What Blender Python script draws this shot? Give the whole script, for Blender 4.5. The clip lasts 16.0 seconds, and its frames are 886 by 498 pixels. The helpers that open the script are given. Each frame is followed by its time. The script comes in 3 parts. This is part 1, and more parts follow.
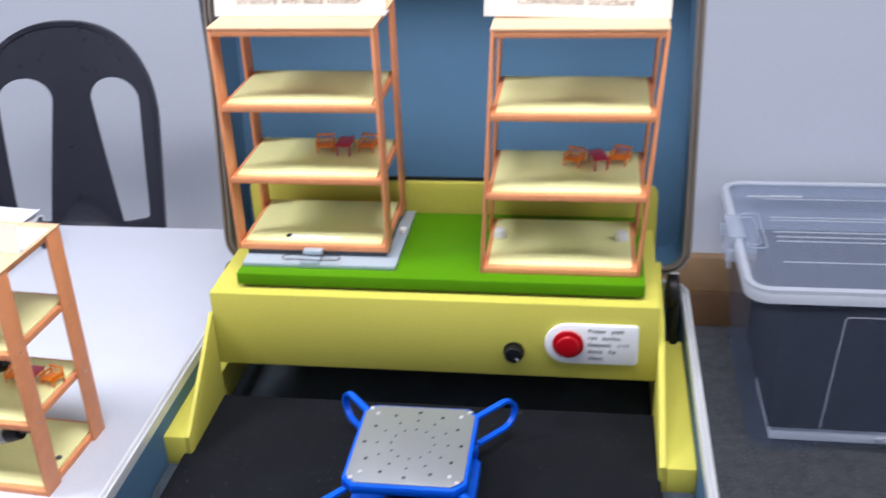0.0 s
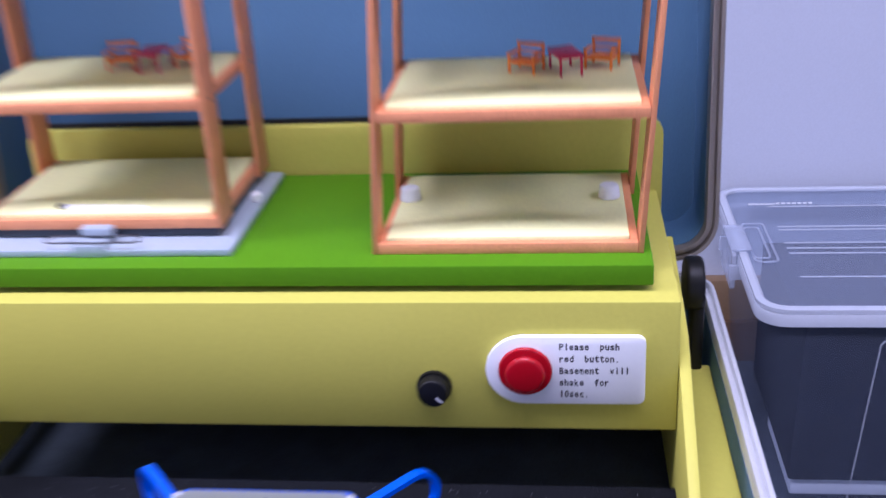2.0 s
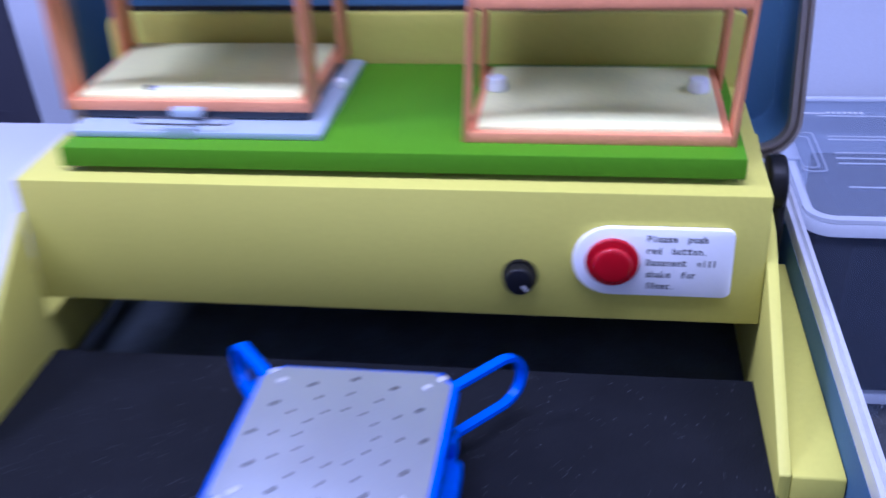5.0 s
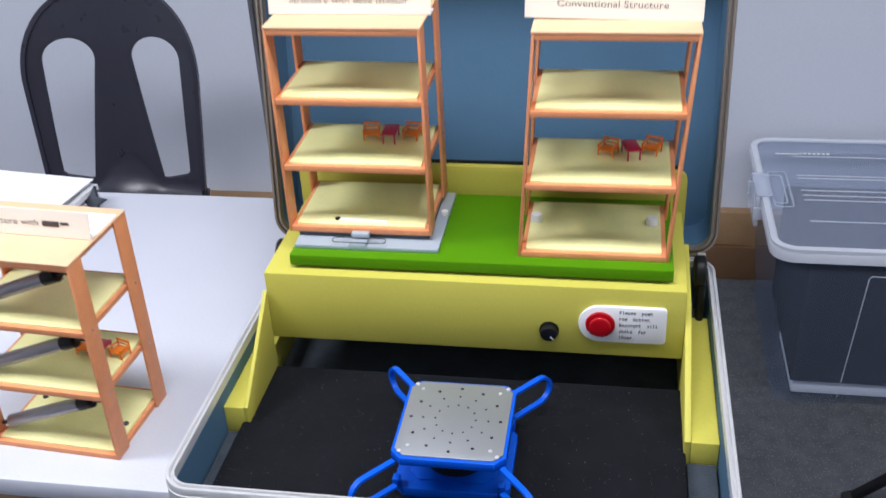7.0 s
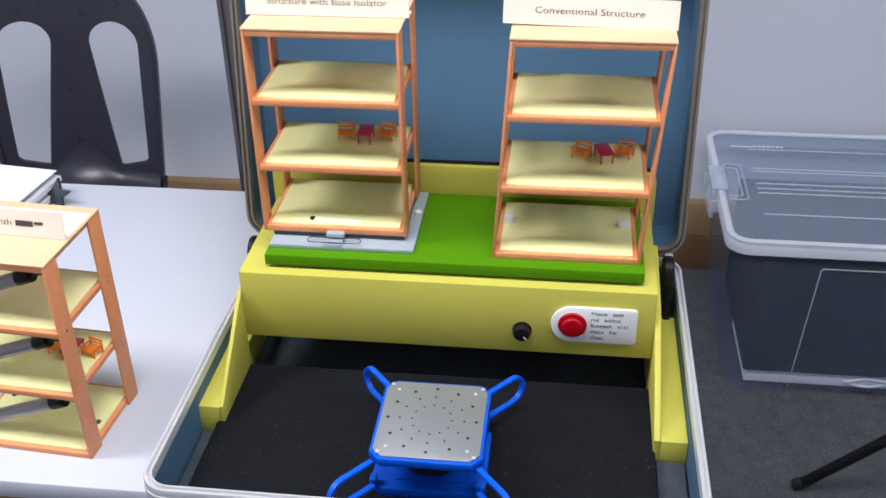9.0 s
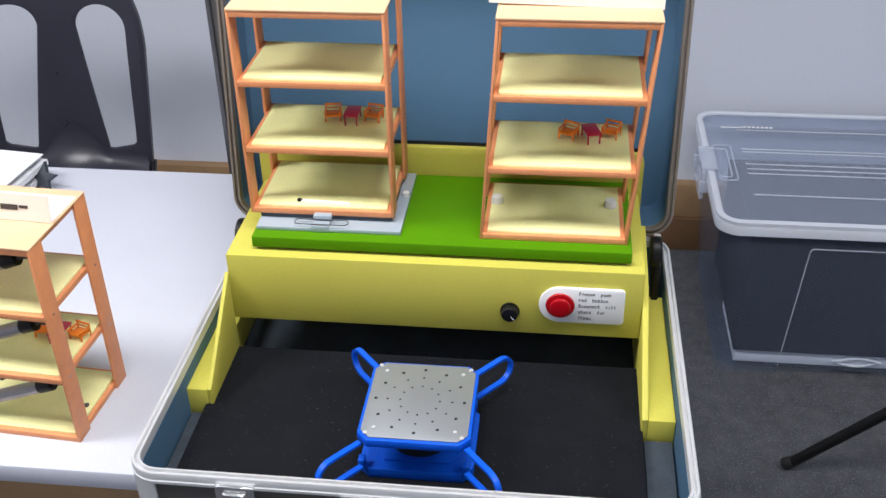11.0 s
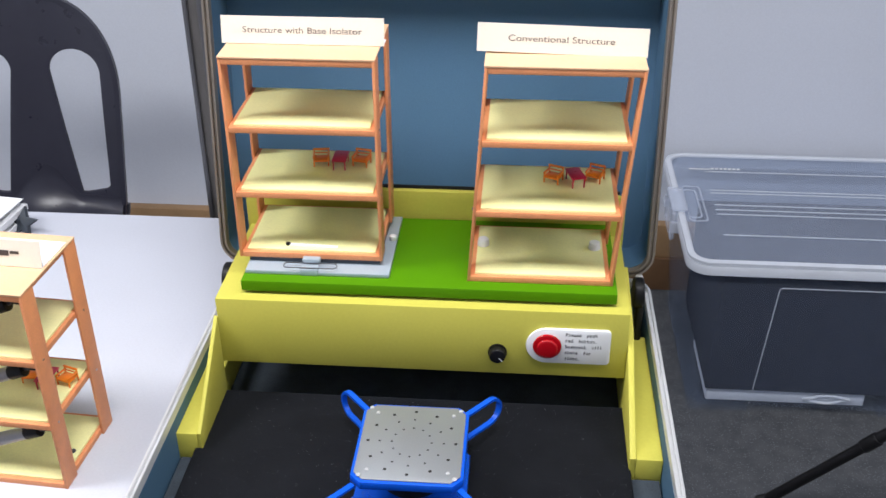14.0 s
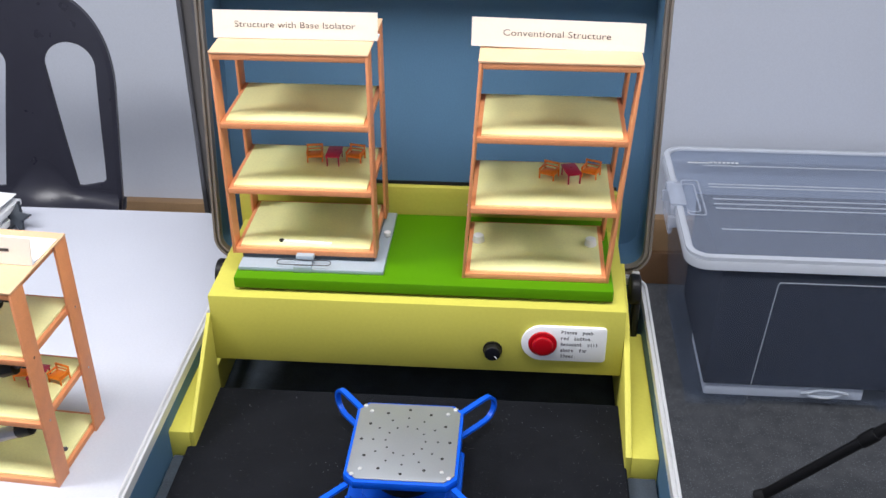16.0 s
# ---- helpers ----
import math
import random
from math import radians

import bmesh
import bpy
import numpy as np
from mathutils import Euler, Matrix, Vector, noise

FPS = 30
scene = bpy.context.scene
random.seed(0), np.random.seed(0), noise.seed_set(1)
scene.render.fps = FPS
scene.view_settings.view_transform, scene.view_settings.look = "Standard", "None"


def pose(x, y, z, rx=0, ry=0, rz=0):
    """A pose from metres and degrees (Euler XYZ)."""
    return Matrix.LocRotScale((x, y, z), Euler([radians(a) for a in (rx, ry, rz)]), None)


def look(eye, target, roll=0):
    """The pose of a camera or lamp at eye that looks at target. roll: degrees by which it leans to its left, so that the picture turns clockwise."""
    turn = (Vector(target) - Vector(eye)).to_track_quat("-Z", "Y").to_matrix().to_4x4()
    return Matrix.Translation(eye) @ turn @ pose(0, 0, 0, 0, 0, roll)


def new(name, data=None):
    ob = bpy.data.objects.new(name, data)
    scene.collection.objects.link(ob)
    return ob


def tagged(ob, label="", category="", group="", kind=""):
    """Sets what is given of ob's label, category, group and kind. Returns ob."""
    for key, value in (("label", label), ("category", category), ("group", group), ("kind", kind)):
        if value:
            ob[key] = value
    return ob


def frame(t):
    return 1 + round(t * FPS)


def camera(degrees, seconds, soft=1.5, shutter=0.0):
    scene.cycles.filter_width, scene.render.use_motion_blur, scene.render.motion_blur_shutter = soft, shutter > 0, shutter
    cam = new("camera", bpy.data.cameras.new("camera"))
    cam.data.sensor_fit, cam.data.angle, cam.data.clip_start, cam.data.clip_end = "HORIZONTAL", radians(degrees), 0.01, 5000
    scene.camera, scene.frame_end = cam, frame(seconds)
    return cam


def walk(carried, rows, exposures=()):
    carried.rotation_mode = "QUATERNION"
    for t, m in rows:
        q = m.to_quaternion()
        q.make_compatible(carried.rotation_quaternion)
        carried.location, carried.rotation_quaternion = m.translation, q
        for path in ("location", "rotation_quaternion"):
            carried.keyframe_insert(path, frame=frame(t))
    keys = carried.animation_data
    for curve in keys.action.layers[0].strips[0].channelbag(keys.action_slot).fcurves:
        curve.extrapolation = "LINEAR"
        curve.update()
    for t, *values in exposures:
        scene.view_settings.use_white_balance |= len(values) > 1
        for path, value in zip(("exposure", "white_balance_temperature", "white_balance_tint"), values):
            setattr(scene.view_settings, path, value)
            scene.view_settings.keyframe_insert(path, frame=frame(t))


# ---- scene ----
cam = camera(46.0, 16.0, 1.5, 1.0)
UNIT = 0.82  # every length below is in units of 0.82 m
PATH = [
    (0, (0.166, -0.939, 0.721), (-0.11, 0.821, -0.188), -2.5),
    (0.5, (0.165, -0.92, 0.692), (-0.168, 0.828, -0.221), -3.3),
    (1, (0.166, -0.872, 0.665), (-0.172, 0.88, -0.237), -3.2),
    (1.5, (0.163, -0.752, 0.561), (-0.138, 0.989, -0.377), -0.8),
    (2, (0.173, -0.555, 0.463), (-0.113, 1.649, -0.54), -3.5),
    (2.5, (0.176, -0.422, 0.374), (-0.071, 1.75, -0.709), -2.1),
    (3, (0.179, -0.363, 0.34), (0.013, 1.826, -0.722), -0.9),
    (3.5, (0.176, -0.357, 0.323), (-0.032, 1.796, -0.802), -1.2),
    (4, (0.178, -0.359, 0.317), (-0.029, 1.801, -0.796), -1.0),
    (4.5, (0.178, -0.418, 0.36), (-0.049, 1.707, -0.815), -1.5),
    (5, (0.134, -0.568, 0.457), (-0.207, 1.529, -0.739), -2.8),
    (5.2, (0.13, -0.63, 0.496), (-0.232, 1.452, -0.715), -2.3),
    (7.5, (0.161, -0.995, 0.837), (-0.162, 0.697, -0.179), -3.2),
    (8, (0.156, -0.994, 0.842), (-0.124, 0.703, -0.179), -1.7),
    (8.5, (0.142, -0.989, 0.836), (-0.115, 0.703, -0.198), -1.7),
    (9, (0.129, -0.979, 0.83), (-0.093, 0.709, -0.221), -1.1),
    (11.5, (0.135, -0.978, 0.827), (-0.06, 0.695, -0.252), -1.2),
    (12, (0.135, -0.976, 0.83), (-0.028, 0.713, -0.23), -1.1),
    (12.5, (0.131, -0.985, 0.838), (-0.04, 0.729, -0.178), -1.1),
    (13, (0.122, -0.995, 0.842), (-0.03, 0.725, -0.167), -0.6),
    (13.5, (0.112, -0.997, 0.841), (-0.02, 0.726, -0.165), -0.1),
    (14, (0.108, -0.994, 0.838), (-0.032, 0.725, -0.174), -0.3),
    (14.5, (0.103, -0.99, 0.838), (-0.047, 0.729, -0.173), -0.4),
    (15, (0.103, -0.988, 0.837), (-0.038, 0.726, -0.184), -0.3),
    (15.5, (0.118, -0.988, 0.838), (-0.029, 0.727, -0.18), -0.6),
    (16, (0.113, -0.982, 0.837), (-0.026, 0.73, -0.188), -0.3),
]
EXPOSURES = [(0, 0.05, 6250, 15), (1.5, 0.0, 6250, 15), (2.2, 0.0, 5200, 45), (3.6, 0.0, 5050, 46), (4.1, -0.06, 4930, 45), (4.5, -0.06, 4880, 45), (5.2, -0.06, 4650, 41), (7.3, -0.15, 6350, 13), (9.2, -0.15, 6350, 13),
             (11.3, -0.04, 6600, 12), (16, -0.04, 6500, 12)]
walk(cam, [(t, look(Vector(eye) * UNIT, Vector(target) * UNIT, roll)) for t, eye, target, roll in PATH], EXPOSURES)

# ---- light: an indoor room with ceiling panels ----
world = bpy.data.worlds.new("world")
scene.world = world
world.use_nodes = True
world.node_tree.nodes["Background"].inputs["Color"].default_value = (0.75, 0.8, 1.0, 1)
world.node_tree.nodes["Background"].inputs["Strength"].default_value = 0.1

FLOOR, WALL, CEIL = -0.95, 1.88, 2.15
PANELS = [(0.05, -0.52, 1.15), (-1.8, -0.45, 1.42), (2.0, -0.52, 0.62), (-0.8, -2.3, 0.03), (1.0, -2.3, 0.03)]
for px, py, gain in PANELS:
    lamp = bpy.data.lights.new("ceiling_lamp", "AREA")
    lamp.shape, lamp.size, lamp.size_y, lamp.energy = "RECTANGLE", 1.15 * UNIT, 0.55 * UNIT, 26.5 * gain
    lamp.color = (0.97, 0.98, 1.0)
    new("ceiling_lamp", lamp).matrix_basis = pose(px * UNIT, py * UNIT, (CEIL - 0.04) * UNIT)


# ---- materials ----
def material(name, color, rough=0.5, metal=0.0, vary=0.12, scale=30.0, bump=0.0, fine=400.0, spec=0.5, coat=0.0, per_piece=0.0):
    """Principled surface, with stains at one scale and grain at a finer one."""
    m = bpy.data.materials.new(name)
    m.use_nodes = True
    nt = m.node_tree
    b = nt.nodes["Principled BSDF"]
    b.inputs["Roughness"].default_value = rough
    b.inputs["Metallic"].default_value = metal
    b.inputs["Specular IOR Level"].default_value = spec
    b.inputs["Coat Weight"].default_value = coat
    tc = nt.nodes.new("ShaderNodeTexCoord")
    big = nt.nodes.new("ShaderNodeTexNoise")
    big.inputs["Scale"].default_value, big.inputs["Detail"].default_value = scale, 4
    nt.links.new(tc.outputs["Object"], big.inputs["Vector"])
    small = nt.nodes.new("ShaderNodeTexNoise")
    small.inputs["Scale"].default_value, small.inputs["Detail"].default_value = fine, 3
    nt.links.new(tc.outputs["Object"], small.inputs["Vector"])
    add = nt.nodes.new("ShaderNodeMath")
    add.operation = "ADD"
    nt.links.new(big.outputs["Fac"], add.inputs[0])
    nt.links.new(small.outputs["Fac"], add.inputs[1])
    span = nt.nodes.new("ShaderNodeMapRange")
    span.inputs["From Min"].default_value, span.inputs["From Max"].default_value = 0.6, 1.4
    span.inputs["To Min"].default_value, span.inputs["To Max"].default_value = 1 - vary, 1 + vary
    nt.links.new(add.outputs[0], span.inputs["Value"])
    mix = nt.nodes.new("ShaderNodeMix")
    mix.data_type, mix.blend_type = "RGBA", "MULTIPLY"
    mix.inputs["Factor"].default_value = 1
    mix.inputs["A"].default_value = (*color, 1)
    nt.links.new(span.outputs["Result"], mix.inputs["B"])
    nt.links.new(mix.outputs["Result"], b.inputs["Base Color"])
    rr = nt.nodes.new("ShaderNodeMapRange")
    rr.inputs["To Min"].default_value, rr.inputs["To Max"].default_value = max(0.02, rough - 0.08), min(1, rough + 0.08)
    nt.links.new(big.outputs["Fac"], rr.inputs["Value"])
    nt.links.new(rr.outputs["Result"], b.inputs["Roughness"])
    if bump:
        bn = nt.nodes.new("ShaderNodeBump")
        bn.inputs["Strength"].default_value, bn.inputs["Distance"].default_value = bump, 0.002
        nt.links.new(small.outputs["Fac"], bn.inputs["Height"])
        nt.links.new(bn.outputs["Normal"], b.inputs["Normal"])
    return m


def speckled(name, color, dot, scale, size, rough=0.95, cut_at=0.75):
    """A matt surface with bright specks of lint or fleck."""
    m = material(name, color, rough, 0, 0.3, 25, 0.6, scale * 2, 0.08)
    nt = m.node_tree
    b = nt.nodes["Principled BSDF"]
    source = b.inputs["Base Color"].links[0].from_socket
    tc = nt.nodes.new("ShaderNodeTexCoord")
    v = nt.nodes.new("ShaderNodeTexVoronoi")
    v.inputs["Scale"].default_value = scale
    nt.links.new(tc.outputs["Object"], v.inputs["Vector"])
    less = nt.nodes.new("ShaderNodeMath")
    less.operation = "LESS_THAN"
    less.inputs[1].default_value = size
    nt.links.new(v.outputs["Distance"], less.inputs[0])
    keep = nt.nodes.new("ShaderNodeMath")
    keep.operation = "MULTIPLY"
    nt.links.new(less.outputs[0], keep.inputs[0])
    cut = nt.nodes.new("ShaderNodeMath")
    cut.operation = "GREATER_THAN"
    cut.inputs[1].default_value = cut_at
    sep = nt.nodes.new("ShaderNodeSeparateColor")
    nt.links.new(v.outputs["Color"], sep.inputs[0])
    nt.links.new(sep.outputs[0], cut.inputs[0])
    nt.links.new(cut.outputs[0], keep.inputs[1])
    mx = nt.nodes.new("ShaderNodeMix")
    mx.data_type = "RGBA"
    nt.links.new(keep.outputs[0], mx.inputs["Factor"])
    nt.links.new(source, mx.inputs["A"])
    mx.inputs["B"].default_value = (*dot, 1)
    nt.links.new(mx.outputs["Result"], b.inputs["Base Color"])
    return m


def clear_plastic(name, tint, haze, rough):
    """Cloudy see-through polypropylene: part clear, part milky gloss."""
    m = material(name, tint, rough, 0, 0.05, 12)
    nt = m.node_tree
    b = nt.nodes["Principled BSDF"]
    t = nt.nodes.new("ShaderNodeBsdfTransparent")
    t.inputs["Color"].default_value = (0.93, 0.95, 0.98, 1)
    mx = nt.nodes.new("ShaderNodeMixShader")
    mx.inputs["Fac"].default_value = haze
    nt.links.new(t.outputs[0], mx.inputs[1])
    nt.links.new(b.outputs[0], mx.inputs[2])
    nt.links.new(mx.outputs[0], nt.nodes["Material Output"].inputs["Surface"])
    return m


YELLOW = material("yellow_paint", (0.55, 0.51, 0.088), 0.48, 0, 0.05, 9, 0.025, 260, 0.2)
GREEN = material("green_paint", (0.078, 0.240, 0.002), 0.45, 0, 0.07, 9, 0.06, 500, 0.10)
ORANGE = material("orange_stained_wood", (0.78, 0.305, 0.13), 0.5, 0, 0.12, 60, 0.1, 600)
CREAM = material("pale_plywood", (0.88, 0.86, 0.42), 0.55, 0, 0.07, 25, 0.08, 350)
TOPWOOD = material("roof_plywood", (0.80, 0.51, 0.30), 0.55, 0, 0.08, 25, 0.08, 350)
CARD = material("cream_card", (0.84, 0.77, 0.66), 0.7, 0, 0.03, 20)
PAPER = material("white_paper", (0.82, 0.83, 0.85), 0.8, 0, 0.03, 20)
INK = material("dark_ink", (0.02, 0.02, 0.025), 0.7, 0, 0.05, 50)
FADED = material("brown_ink", (0.06, 0.045, 0.04), 0.7, 0, 0.1, 50)
BLUE = material("blue_plastic", (0.002, 0.095, 0.66), 0.35, 0, 0.08, 40, 0.03, 500, 0.3)
SILVER = material("brushed_steel", (0.35, 0.375, 0.395), 0.45, 0.6, 0.06, 25, 0.05, 700)
CHROME = material("chrome", (0.80, 0.80, 0.80), 0.18, 1.0, 0.05, 40)
BOLT = material("zinc_bolt", (0.62, 0.63, 0.64), 0.42, 0.4, 0.05, 60)
HOLE = material("drilled_hole", (0.02, 0.02, 0.02), 0.8, 0, 0.1, 100)
ALU = material("aluminium_trim", (0.74, 0.75, 0.76), 0.38, 0.5, 0.05, 60)
# Bronze-toned rim aluminium, with the shade of facing forward painted into it.
SHADEDBRONZE = material("shaded_bronze_trim", (0.30, 0.26, 0.22), 0.4, 0.6, 0.08, 60)
LINING = material("blue_grey_lining", (0.070, 0.155, 0.255), 0.75, 0, 0.10, 7, 0.15, 700, 0.3)
SHELL = material("dark_shell_panel", (0.075, 0.070, 0.068), 0.5, 0.1, 0.1, 20, 0.2, 300)
FOAM = speckled("black_foam", (0.0100, 0.0110, 0.0138), (0.20, 0.205, 0.23), 420, 0.15, cut_at=0.87)
FELT = material("black_felt", (0.048, 0.060, 0.075), 0.95, 0, 0.3, 40, 0.3, 500, 0.1)
BLACK = material("black_plastic", (0.006, 0.006, 0.007), 0.45, 0, 0.2, 60, 0.05, 500, 0.3)
RUBBER = material("black_rubber", (0.012, 0.012, 0.013), 0.7, 0, 0.2, 60)
WHITE = material("white_plastic", (0.86, 0.87, 0.88), 0.3, 0, 0.02, 30)
RED = material("red_plastic", (0.40, 0.004, 0.010), 0.16, 0, 0.05, 60, 0, 400, 0.35)
GREYPLATE = material("grey_painted_plate", (0.40, 0.47, 0.53), 0.42, 0.2, 0.06, 30, 0.04, 500)
DARKPLATE = material("dark_grey_plate", (0.05, 0.06, 0.075), 0.5, 0.3, 0.1, 30)
MINIORANGE = material("orange_acrylic", (0.90, 0.24, 0.012), 0.3, 0, 0.08, 120)
MINIRED = material("crimson_acrylic", (0.50, 0.012, 0.05), 0.3, 0, 0.08, 120)
LAMINATE = material("grey_laminate", (0.555, 0.575, 0.645), 0.38, 0, 0.05, 6, 0.03, 300)
TAN = material("tan_wood", (0.36, 0.22, 0.11), 0.55, 0, 0.15, 14, 0.1, 250)
BROWN = material("brown_wood", (0.16, 0.085, 0.04), 0.55, 0, 0.15, 14, 0.1, 250)
PAINT = material("wall_paint", (0.675, 0.710, 0.79), 0.65, 0, 0.04, 1.2, 0.05, 220, 0.3)
CARPET = speckled("grey_carpet", (0.098, 0.103, 0.112), (0.17, 0.18, 0.20), 190, 0.30, cut_at=0.5)
CEILING = material("ceiling_tile", (0.75, 0.75, 0.75), 0.8, 0, 0.05, 5, 0.2, 60)
CHAIRBLACK = material("charcoal_polypropylene", (0.026, 0.026, 0.040), 0.30, 0, 0.12, 20, 0.06, 700)
CLOUDY = clear_plastic("cloudy_plastic", (0.58, 0.67, 0.84), 0.055, 0.2)
LIDCLOUD = clear_plastic("cloudy_lid_plastic", (0.68, 0.77, 0.95), 0.19, 0.12)
RIMPLASTIC = clear_plastic("milky_plastic", (0.86, 0.90, 0.97), 0.68, 0.2)
CLIPPLASTIC = clear_plastic("clear_clip_plastic", (0.80, 0.85, 0.95), 0.34, 0.2)
NAVY = material("navy_fabric", (0.013, 0.017, 0.033), 0.9, 0, 0.25, 10, 0.0, 90, 0.1)
STEEL = material("painted_steel", (0.10, 0.10, 0.11), 0.4, 0.6, 0.1, 30)
TUBE = material("damper_metal", (0.36, 0.36, 0.38), 0.35, 0.4, 0.06, 60)
EMIT = bpy.data.materials.new("lamp_diffuser")
EMIT.use_nodes = True
EMIT.node_tree.nodes["Principled BSDF"].inputs["Emission Color"].default_value = (1, 1, 1, 1)
EMIT.node_tree.nodes["Principled BSDF"].inputs["Emission Strength"].default_value = 0.5


# ---- mesh helpers ----
def thing(name, m, label, category, group="", kind=""):
    ob = new(name)
    ob.empty_display_size = 0.05
    ob.matrix_basis = Matrix.Scale(UNIT, 4) @ m
    return tagged(ob, label, category, group, kind)


def finish(name, bm, mat, smooth=True):
    bmesh.ops.recalc_face_normals(bm, faces=bm.faces[:])
    me = bpy.data.meshes.new(name)
    bm.to_mesh(me)
    bm.free()
    me.materials.append(mat)
    if smooth:
        me.polygons.foreach_set("use_smooth", [True] * len(me.polygons))
        me.set_sharp_from_angle(angle=radians(35))
    return me


def part(name, bm, mat, parent, label="", at=None):
    ob = new(name, finish(name, bm, mat))
    ob.parent = parent
    if at is not None:
        ob.matrix_basis = at
    return tagged(ob, label)


def solid(name, bm, mat, label, category, group="", kind="", at=None):
    ob = new(name, finish(name, bm, mat))
    ob.matrix_basis = Matrix.Scale(UNIT, 4) @ (at or Matrix())
    return tagged(ob, label, category, group, kind)


def bx(lo, hi, bev=0.0, bm=None, seg=2, m=None):
    """A box between two corners with rounded edges."""
    bm = bm or bmesh.new()
    made = bmesh.ops.create_cube(bm, size=1)["verts"]
    size = [b - a for a, b in zip(lo, hi)]
    mid = [(a + b) / 2 for a, b in zip(lo, hi)]
    bmesh.ops.transform(bm, matrix=Matrix.LocRotScale(mid, None, size), verts=made)
    if bev:
        edges = list({e for v in made for e in v.link_edges})
        out = bmesh.ops.bevel(bm, geom=edges, offset=bev, segments=seg, profile=0.5, affect="EDGES")
        made = list({v for f in out["faces"] for v in f.verts} | {v for v in made if v.is_valid})
    if m is not None:
        bmesh.ops.transform(bm, matrix=m, verts=made)
    return bm


def rod(p, q, r, seg=20, bm=None, r2=None, bev=0.0):
    """A round bar from p to q."""
    bm = bm or bmesh.new()
    p, q = Vector(p), Vector(q)
    made = bmesh.ops.create_cone(bm, cap_ends=True, segments=seg, radius1=r, radius2=r if r2 is None else r2, depth=(q - p).length)["verts"]
    if bev:
        rims = [e for e in {e for v in made for e in v.link_edges} if any(len(f.verts) > 4 for f in e.link_faces)]
        out = bmesh.ops.bevel(bm, geom=rims, offset=bev, segments=3, profile=0.5, affect="EDGES")
        made = list({v for f in out["faces"] for v in f.verts} | {v for v in made if v.is_valid})
    turn = (q - p).to_track_quat("Z", "Y").to_matrix().to_4x4()
    bmesh.ops.transform(bm, matrix=Matrix.Translation((p + q) / 2) @ turn, verts=made)
    return bm


def sweep(points, profile, closed=False, up=(0, 0, 1), bm=None):
    """A profile of (side, up) offsets carried along points."""
    bm = bm or bmesh.new()
    points, up = [Vector(p) for p in points], Vector(up)
    n, rings = len(points), []
    for i, p in enumerate(points):
        a = points[i - 1] if closed or i else p
        b = points[(i + 1) % n] if closed or i < n - 1 else p
        d1, d2 = (p - a), (b - p)
        d1 = d1.normalized() if d1.length > 1e-9 else d2.normalized()
        d2 = d2.normalized() if d2.length > 1e-9 else d1
        d = (d1 + d2).normalized()
        side = d.cross(up).normalized()
        stretch = 1 / max(0.5, d.dot(d1))
        top = side.cross(d).normalized()
        rings.append([bm.verts.new(p + side * s * stretch + top * u) for s, u in profile])
    k = len(profile)
    for i in range(n if closed else n - 1):
        a, b = rings[i], rings[(i + 1) % n]
        for j in range(k):
            bm.faces.new((a[j], a[(j + 1) % k], b[(j + 1) % k], b[j]))
    if not closed:
        bm.faces.new(rings[0])
        bm.faces.new(rings[-1][::-1])
    return bm


def rounded(x0, x1, y0, y1, r, seg=8, corners=(1, 1, 1, 1)):
    """Points of a rounded rectangle, anticlockwise from the lower left corner."""
    pts = []
    for (cx, cy, a), on in zip(((x0, y0, 180), (x1, y0, 270), (x1, y1, 0), (x0, y1, 90)), corners):
        if not on:
            pts.append((cx, cy))
            continue
        ox, oy = cx + (r if cx == x0 else -r), cy + (r if cy == y0 else -r)
        for i in range(seg + 1):
            t = radians(a + 90 * i / seg)
            pts.append((ox + r * math.cos(t), oy + r * math.sin(t)))
    return pts


def prism(pts, d0, d1, to=lambda u, v, w: (u, v, w), bev=0.0, bm=None):
    """A flat outline of (u, v) points made solid from w = d0 to d1."""
    bm = bm or bmesh.new()
    a = [bm.verts.new(to(u, v, d0)) for u, v in pts]
    b = [bm.verts.new(to(u, v, d1)) for u, v in pts]
    caps = [bm.faces.new(a), bm.faces.new(b[::-1])]
    n = len(pts)
    for i in range(n):
        bm.faces.new((a[i], a[(i + 1) % n], b[(i + 1) % n], b[i]))
    if bev:
        bmesh.ops.recalc_face_normals(bm, faces=bm.faces[:])
        edges = list({e for f in caps for e in f.edges})
        bmesh.ops.bevel(bm, geom=edges, offset=bev, segments=2, profile=0.5, affect="EDGES")
    return bm


FACING = lambda u, v, w: (u, w, v)      # outline in x, z; thickness along y
SIDEWAYS = lambda u, v, w: (w, u, v)    # outline in y, z; thickness along x


